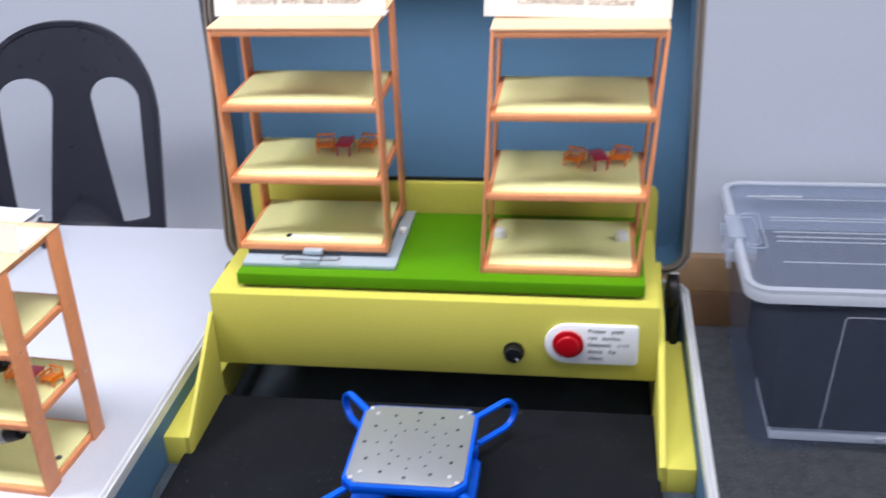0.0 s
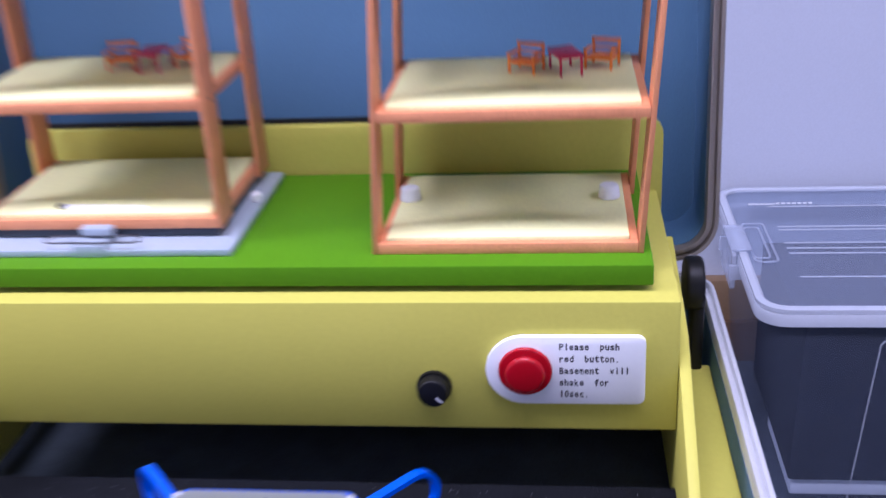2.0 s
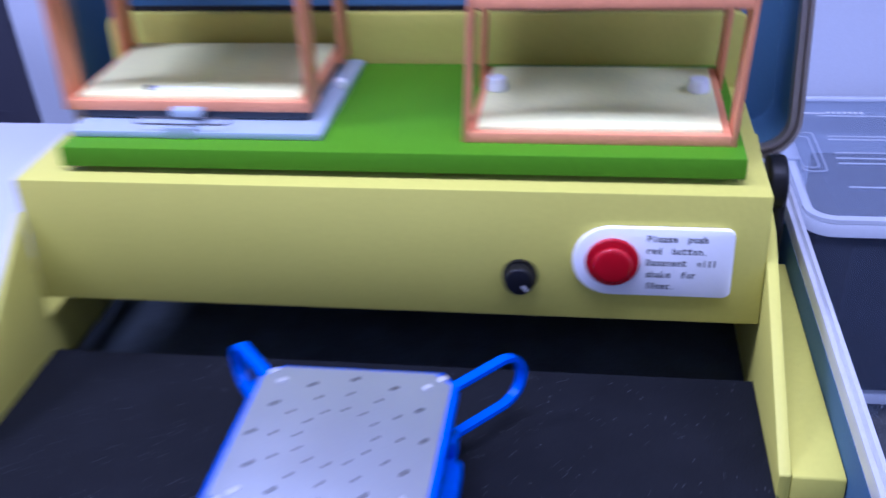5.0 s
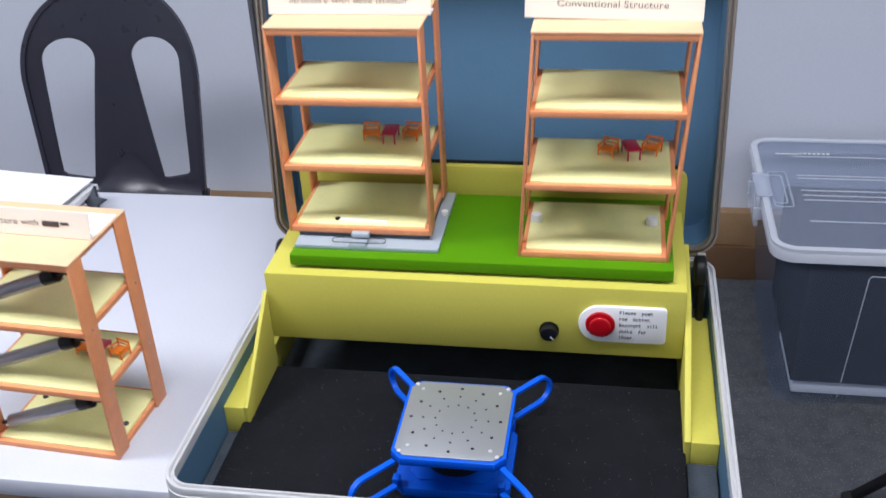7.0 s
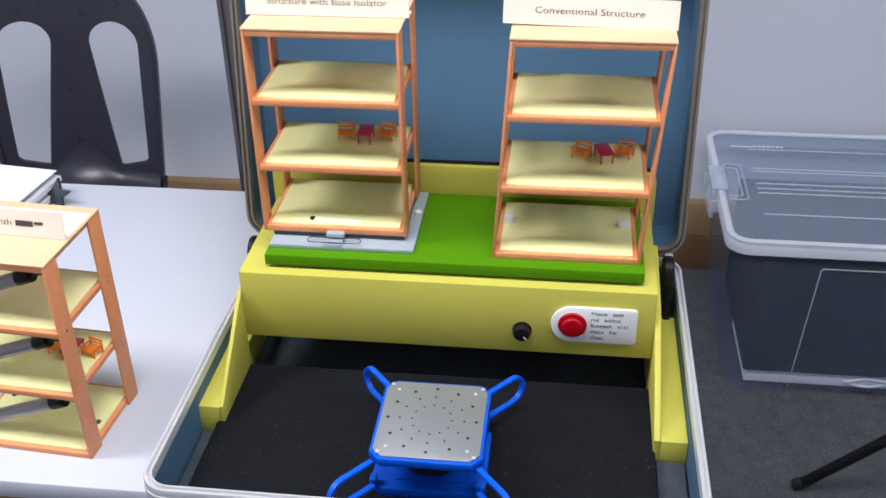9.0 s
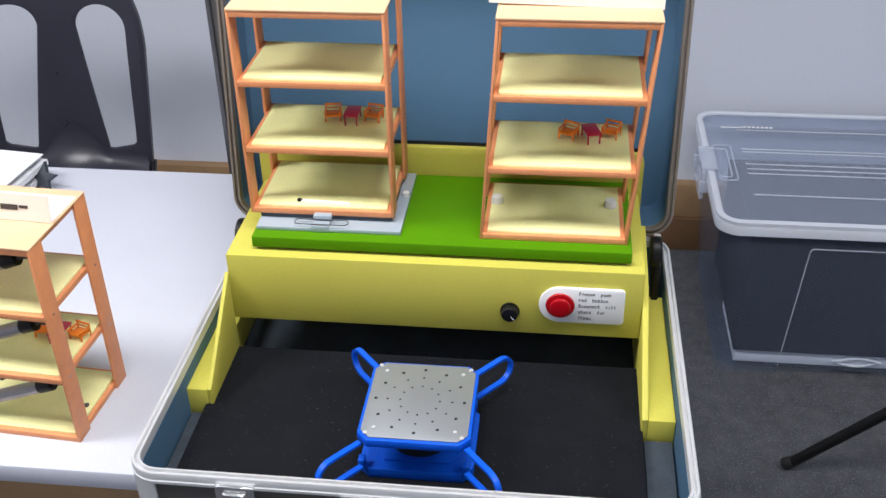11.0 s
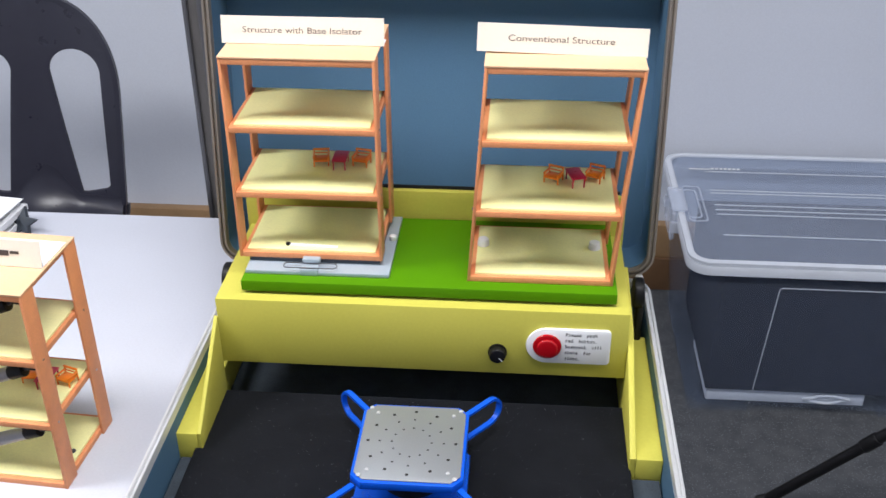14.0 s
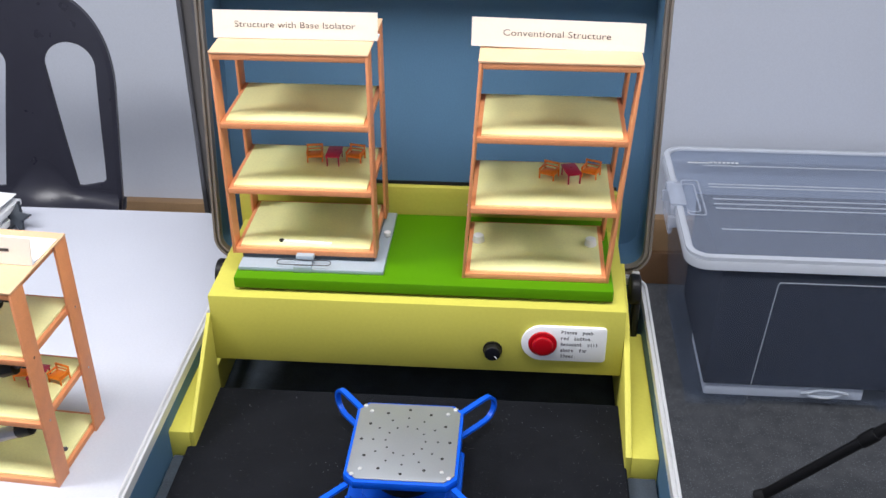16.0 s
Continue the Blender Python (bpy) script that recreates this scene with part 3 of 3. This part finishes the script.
wire = [(x, y, 0.0098) for x, y in rounded(0.045, 0.108, 0.001, 0.012, 0.005, 6)]
part("wire_loop", sweep(wire, [(0.0006 * math.cos(a), 0.0006 * math.sin(a)) for a in [i * math.pi / 3 for i in range(6)]], True), STEEL, iso, "thin steel wire loop")
for x, y in ((0.1650, 0.082), (0.003, 0.06)):
    part("stud", rod((x, y, 0.005), (x, y, 0.0115), 0.0042, 16, bev=0.001), WHITE, iso, "white plastic stud")

# dampers of the braced model
for i in range(3):
    z = RLV[i]
    p, q = Vector((0.004, 0.022, z + 0.012)), Vector((0.152, 0.022, z + 0.070))
    at = lambda t: p + (q - p) * t
    dm = thing("brace_damper", MB, "dark metal brace damper with a white label", "damper", "brace dampers")
    part("rod", rod(p, q, 0.0026, 14), STEEL, dm)
    part("tube", rod(at(0.08), at(0.76), 0.0078, 24, bev=0.0008), TUBE, dm)
    part("collar", rod(at(0.76), at(0.88), 0.0084, 24, bev=0.001), BLACK, dm, "black end collar")
    part("bracket", bx((0.142, 0.016, z + 0.066), (0.156, 0.028, z + RLV[1] - 0.0075), 0.001), BLACK, dm)
    lab = [(0.0081 * math.cos(radians(a)), 0.0081 * math.sin(radians(a))) for a in range(-150, -60, 10)]
    lab += [(0.0078 * math.cos(radians(a)), 0.0078 * math.sin(radians(a))) for a in range(-70, -151, -10)]
    part("label", sweep([at(0.24), at(0.64)], lab), PAPER, dm, "white paper label")

# ---- blue isolator model on the foam ----
FZ = 0.0437
bi = thing("isolator_model", pose(0.0055, -0.1545, FZ), "blue plastic isolator model with a drilled steel plate", "scale model")


def octagon(a, b, c):
    return [(-a + c, -b), (a - c, -b), (a, -b + c), (a, b - c), (a - c, b), (-a + c, b), (-a, b - c), (-a, -b + c)]


part("lower_tray", prism(octagon(0.0595, 0.0525, 0.011), 0, 0.0125, bev=0.001), BLUE, bi)
part("bearing", rod((0, 0, 0.015), (0, 0, 0.052), 0.034, 40), RUBBER, bi, "black rubber bearing")
part("flange", prism(octagon(0.044, 0.040, 0.010), 0.0126, 0.015, bev=0.001), BLUE, bi)
part("upper_tray", prism(octagon(0.0578, 0.0622, 0.011), 0.0515, 0.0612, bev=0.0012), BLUE, bi)
steel = part("steel_plate", prism(octagon(0.0545, 0.0588, 0.010), 0.0613, 0.0628, bev=0.0003), SILVER, bi, "brushed steel plate with drilled holes")
for r, n, hr in ((0.021, 12, 0.0011), (0.034, 12, 0.0012), (0.0465, 12, 0.0018)):
    for i in range(n):
        a = 2 * math.pi * i / n
        x, y = r * math.cos(a), r * 1.07 * math.sin(a)
        part("hole", rod((x, y, 0.0627), (x, y, 0.0630), hr, 12), HOLE, steel, "dark drilled hole")
for sx in (-1, 1):
    for sy in (-1, 1):
        for k, rr in ((0.049, 0.0024), (0.0415, 0.0021)):
            x, y = sx * k, sy * k * 1.09
            part("bolt", rod((x, y, 0.0627), (x, y, 0.0640), rr, 14, bev=0.0004), BOLT, steel, "bright bolt head")
        # U-shaped strap between the upper and the lower tray
        ex, ey = sx * 0.054, sy * 0.0585
        dx, dy = sx * 0.0355, sy * 0.041
        L = math.hypot(dx, dy)
        ux, uy = dx / L, dy / L
        zt, zb = 0.0535, 0.0205
        rr = (zt - zb) / 2
        pts = [(ex, ey, zt)] + [(ex + ux * (L - rr + rr * math.cos(a)), ey + uy * (L - rr + rr * math.cos(a)), zb + rr + rr * math.sin(a)) for a in [math.pi / 2 - math.pi * i / 12 for i in range(13)]] + [(ex, ey, zb)]
        side = Vector((-uy, ux, 0))
        part("lug", bx((ex - 0.005, ey * 0.84 - 0.004, 0.012), (ex + 0.002, ey * 0.84 + 0.006, 0.0235), 0.001), BLUE, bi)
        part("strap", sweep(pts, [(-0.0016, -0.0030), (0.0016, -0.0030), (0.0016, 0.0030), (-0.0016, 0.0030)], False, side), BLUE, bi, "blue U-shaped strap")

# ---- papers on the table ----
random.seed(4)
zz = 0.0
for i in range(8):
    h = random.uniform(0.003, 0.010) if i < 7 else 0.0015
    o = random.uniform(-0.010, 0.010)
    sheet = bx((-0.3 + o, -0.2 + o, 0), (o, 0.012 + o / 2, h), 0.0003, seg=1)
    turn = -8 + random.uniform(-3, 3)
    solid("booklet", sheet, PAPER, "white paper booklet in a pile on the table", "booklet", "piled booklets", at=pose(-0.705, 0.452, zz, 0, 0, turn))
    zz += h
star = [(0.027 * (1 if i % 2 == 0 else 0.45) * math.cos(radians(i * 36 + 90)), 0.027 * (1 if i % 2 == 0 else 0.45) * math.sin(radians(i * 36 + 90))) for i in range(10)]
solid("star_ornament", prism(star, -0.004, 0.004, bev=0.001), DARKPLATE, "small dark grey star ornament leaning on the table", "ornament", at=pose(-0.692, 0.432, 0.020, 62, 0, -12))

# ---- dark board behind the table ----
board = thing("display_board", pose(-0.4245, 0.565, FLOOR), "dark grey board with metal edging behind the table", "board")
part("panel", bx((0.006, 0.004, 0.004), (0.26, 0.03, 1.55), 0.001), SHELL, board)
part("edging", bx((-0.002, 0.0, 0.0), (0.006, 0.034, 1.55), 0.002), STEEL, board, "dark metal edging")
part("edging", bx((0.022, 0.0, 0.0), (0.030, 0.0038, 1.55), 0.001), STEEL, board, "dark metal edging")
part("foot", bx((0.0, -0.005, 0.0), (0.26, 0.04, 0.004)), BLACK, board)

# ---- plastic chair ----
chair = thing("plastic_chair", pose(-1.125, 1.36, FLOOR, 0, 0, 4), "dark charcoal moulded plastic stacking chair", "chair")
SEAT, BACK = 0.494, 1.022


def back_bend(x, y, z):
    """Wrap the back round the sitter and lean it away."""
    t = (y - SEAT) / (BACK - SEAT)
    return (1.1 * x, z - 0.9 * x * x + 0.06 * t + 0.03 * t * t, y)


def chair_outline(n=40):
    pts = [(-0.185, SEAT - 0.03), (0.185, SEAT - 0.03), (0.190, SEAT + 0.02)]
    for i in range(n + 1):
        a = math.pi * i / n
        c, s = math.cos(a), math.sin(a)
        pts.append((0.206 * math.copysign(abs(c) ** 0.85, c), BACK - 0.21 + 0.222 * s ** 0.9))
    return pts + [(-0.190, SEAT + 0.02)]


def chair_hole(sx):
    pts = []
    for i in range(17):
        a = math.pi - math.pi * i / 16
        pts.append((0.105 + 0.062 * math.cos(a), BACK - 0.17 + 0.062 * math.sin(a) * 0.9))
    for i in range(1, 8):
        t = i / 8
        pts.append((0.167 - 0.006 * t, BACK - 0.17 + t * (SEAT + 0.075 - BACK + 0.17)))
    pts += [(0.16, SEAT + 0.066), (0.15, SEAT + 0.056), (0.10, SEAT + 0.042), (0.086, SEAT + 0.042)]
    for i in range(1, 8):
        t = i / 8
        pts.append((0.086 - 0.043 * t, SEAT + 0.042 + t * (BACK - 0.212 - SEAT)))
    return [(sx * x, y) for x, y in pts]


part("backrest", holed(chair_outline(), [chair_hole(1), chair_hole(-1)], 0.005, back_bend, 0.0015), CHAIRBLACK, chair, "moulded back with two tall openings")
edge = [back_bend(x, y, -0.004) for x, y in chair_outline()[2:]]
part("back_rim", sweep(edge, [(-0.006, -0.006), (0.006, -0.006), (0.006, 0.008), (-0.006, 0.008)], False, (0, 1, 0)), CHAIRBLACK, chair, "thick rolled edge")
seat = [(0.015, SEAT - 0.0), (0.0, SEAT - 0.018), (-0.03, SEAT - 0.028), (-0.2, SEAT - 0.024), (-0.36, SEAT - 0.01), (-0.40, SEAT - 0.02), (-0.40, SEAT - 0.03), (-0.36, SEAT - 0.02), (-0.2, SEAT - 0.034), (-0.03, SEAT - 0.038), (0.01, SEAT - 0.03), (0.025, SEAT - 0.005)]
part("seat", prism(seat, -0.205, 0.205, SIDEWAYS, 0.002), CHAIRBLACK, chair)


def seat_fold():
    """The concave sweep of plastic from the back down into the seat."""
    bm = bmesh.new()
    nx, ns = 28, 12
    layers = []
    for off in (0.0, 0.004):
        grid = []
        for i in range(nx + 1):
            x = -0.186 + 0.372 * i / nx
            top = SEAT + 0.036 + 0.08 * max(0.0, 1 - (x / 0.080) ** 2) ** 1.5
            bx_, by_, bz_ = back_bend(x, top, 0.0)
            row = []
            for j in range(ns + 1):
                a = math.pi / 2 * j / ns
                y = by_ - 0.005 - (0.11 + by_) * (1 - math.cos(a))
                z = SEAT - 0.018 + (top - SEAT + 0.018) * (1 - math.sin(a))
                row.append(bm.verts.new((bx_, y + off * math.cos(a), z - off * math.sin(a))))
            grid.append(row)
        layers.append(grid)
    f, b = layers
    for i in range(nx):
        for j in range(ns):
            bm.faces.new((f[i][j], f[i][j + 1], f[i + 1][j + 1], f[i + 1][j])).smooth = True
            bm.faces.new((b[i][j], b[i + 1][j], b[i + 1][j + 1], b[i][j + 1])).smooth = True
        bm.faces.new((f[i][0], f[i + 1][0], b[i + 1][0], b[i][0]))
        bm.faces.new((f[i][ns], b[i][ns], b[i + 1][ns], f[i + 1][ns]))
    for j in range(ns):
        bm.faces.new((f[0][j], b[0][j], b[0][j + 1], f[0][j + 1]))
        bm.faces.new((f[nx][j], f[nx][j + 1], b[nx][j + 1], b[nx][j]))
    bmesh.ops.recalc_face_normals(bm, faces=bm.faces[:])
    return bm


part("seat_fold", seat_fold(), CHAIRBLACK, chair, "glossy curved fold between back and seat")
for x in (-0.165, 0.165):
    for y, o in ((-0.36, -0.02), (0.0, 0.05)):
        part("leg", rod((x * 0.98, y + o, 0), (x, y, SEAT - 0.03), 0.016, 14, r2=0.022), CHAIRBLACK, chair)

# ---- storage box on the carpet ----
sb = thing("storage_box", pose(0.537, 1.205, FLOOR), "large clear plastic storage box with clip lid", "storage box")
BW, BD, BHT, TP = 0.74, 0.60, 0.479, 0.042


def tapered(z, grow=0.0):
    k = 1 - z / BHT
    return rounded(TP * k - grow, BW - TP * k + grow, TP * k - grow, BD - TP * k + grow, 0.05, 6)


def lofted(levels, thick=None, cap=True):
    bm = bmesh.new()
    rings = [[bm.verts.new((x, y, z)) for x, y in tapered(z, g)] for z, g in levels]
    n = len(rings[0])
    for a, b in zip(rings, rings[1:]):
        for i in range(n):
            bm.faces.new((a[i], a[(i + 1) % n], b[(i + 1) % n], b[i]))
    if cap:
        bm.faces.new(rings[0][::-1])
    return bm


part("tub", lofted([(0.022, 0), (BHT, 0), (BHT, -0.003), (0.025, -0.003)]), CLOUDY, sb, "cloudy see-through tub")
part("rim", sweep([(x, y, BHT - 0.008) for x, y in tapered(BHT, 0.006)], [(-0.004, -0.018), (0.006, -0.018), (0.008, 0.0), (0.005, 0.007), (-0.004, 0.007)], True), RIMPLASTIC, sb, "milky thick rim")
lidp = part("lid", prism(rounded(0.006, BW - 0.006, 0.006, BD - 0.006, 0.05), BHT + 0.002, BHT + 0.005), LIDCLOUD, sb, "cloudy ribbed lid")
part("lid_edge", sweep([(x, y, BHT + 0.006) for x, y in tapered(BHT, 0.004)], [(-0.010, -0.003), (0.006, -0.005), (0.007, 0.003), (-0.005, 0.006), (-0.010, 0.003)], True), RIMPLASTIC, lidp, "milky lid edge")
for y in (0.133, 0.243, 0.268, 0.295, 0.363, 0.380, 0.495):
    part("rib", bx((0.09, y, BHT + 0.005), (BW - 0.03, y + 0.0026, BHT + 0.0075), 0.0008), RIMPLASTIC, lidp, "raised rib")
part("emboss", bx((0.05, BD - 0.09, BHT + 0.005), (0.11, BD - 0.086, BHT + 0.007), 0.0005), WHITE, lidp, "white embossed mark")
for i in range(7):
    part("emboss", bx((0.112 + i * 0.012, BD - 0.088, BHT + 0.005), (0.120 + i * 0.012, BD - 0.080, BHT + 0.007), 0.0005), WHITE, lidp, "white embossed mark")
clip = part("clip", prism(rounded(0.235, 0.375, BHT - 0.075, BHT + 0.012, 0.012), -0.026, -0.016, SIDEWAYS, 0.002), CLIPPLASTIC, sb, "milky side clip")
part("clip_hook", bx((-0.026, 0.240, BHT + 0.012), (0.014, 0.370, BHT + 0.018), 0.002), CLIPPLASTIC, clip)
for y in (0.228, 0.376):
    part("clip_lug", bx((-0.032, y - 0.006, BHT - 0.045), (-0.004, y + 0.006, BHT - 0.012), 0.003), CLIPPLASTIC, clip)
for grow, note in ((0.0, "moulded loop"), (-0.022, "moulded inner loop")):
    loop = rounded(0.016, 0.062 + grow * 0.6, 0.20 - grow * 0.8, 0.395 + grow, 0.012)
    part("clip_loop", sweep([(x, y, BHT + 0.008) for x, y in loop], [(-0.002, -0.001), (0.002, -0.001), (0.002, 0.001), (-0.002, 0.001)], True), CLIPPLASTIC, clip, note)
line = [(0.200, 0.0, 0.03), (0.216, 0.0, 0.405), (0.221, 0.0, 0.414), (0.70, 0.0, 0.414)]
line = [(x, TP * (1 - z / BHT) - 0.0016, z) for x, y, z in line]
part("front_ridge", sweep(line, [(-0.0008, -0.0008), (0.0008, -0.0008), (0.0008, 0.0008), (-0.0008, 0.0008)], False, (0, 1, 0)), RIMPLASTIC, sb, "moulded ridge")
for x in (0.044, BW - 0.20):
    part("foot", bx((x, 0.041, 0), (x + 0.156, BD - 0.041, 0.022), 0.004), CLOUDY, sb)
inside = lofted([(0.071, -0.006), (0.440, -0.008)])
for v in inside.verts:
    v.co.x, v.co.y = max(v.co.x, 0.082), min(v.co.y, 0.47)
bm_top = [v for v in inside.verts if v.co.z > 0.2]
for v in bm_top:
    v.co.z -= 0.07 * v.co.y
inside.faces.new(bm_top)
solid("dark_bag", inside, NAVY, "dark navy fabric bag filling the storage box", "bag", at=pose(0.537, 1.205, FLOOR))
solid("paper_sheets", bx((0.088, 0.052, 0.026), (0.50, 0.30, 0.068), 0.004), PAPER, "white paper sheets at the storage box bottom", "papers", at=pose(0.537, 1.205, FLOOR))
cable = [(0.40 + 0.055 * math.cos(a) * (1 + 0.15 * math.sin(2 * a)), 0.046 - 0.003 * math.sin(3 * a), 0.048 + 0.010 * math.sin(a)) for a in [2 * math.pi * i / 30 for i in range(30)]]
solid("white_cable", sweep(cable, [(0.004 * math.cos(a), 0.004 * math.sin(a)) for a in [i * math.pi / 4 for i in range(8)]], True, (0, 1, 0)), WHITE, "white looped cable in the storage box", "cable", at=pose(0.537, 1.205, FLOOR))

# ---- tripod leg ----
tri = thing("tripod", pose(0.70, 0.895, FLOOR), "black metal tripod leg on the carpet", "tripod")
d = Vector((0.205, -0.07, 0.275))
part("leg", rod(d * 0.06, d * 3.0, 0.0125, 18), BLACK, tri)
part("foot", rod(d * 0.0 + Vector((0, 0, 0.012)), d * 0.10, 0.014, 18, bev=0.004), RUBBER, tri, "black rubber foot")
for k in (0.9, 1.9):
    part("lock", rod(d * k, d * (k + 0.12), 0.016, 18, bev=0.002), BLACK, tri)
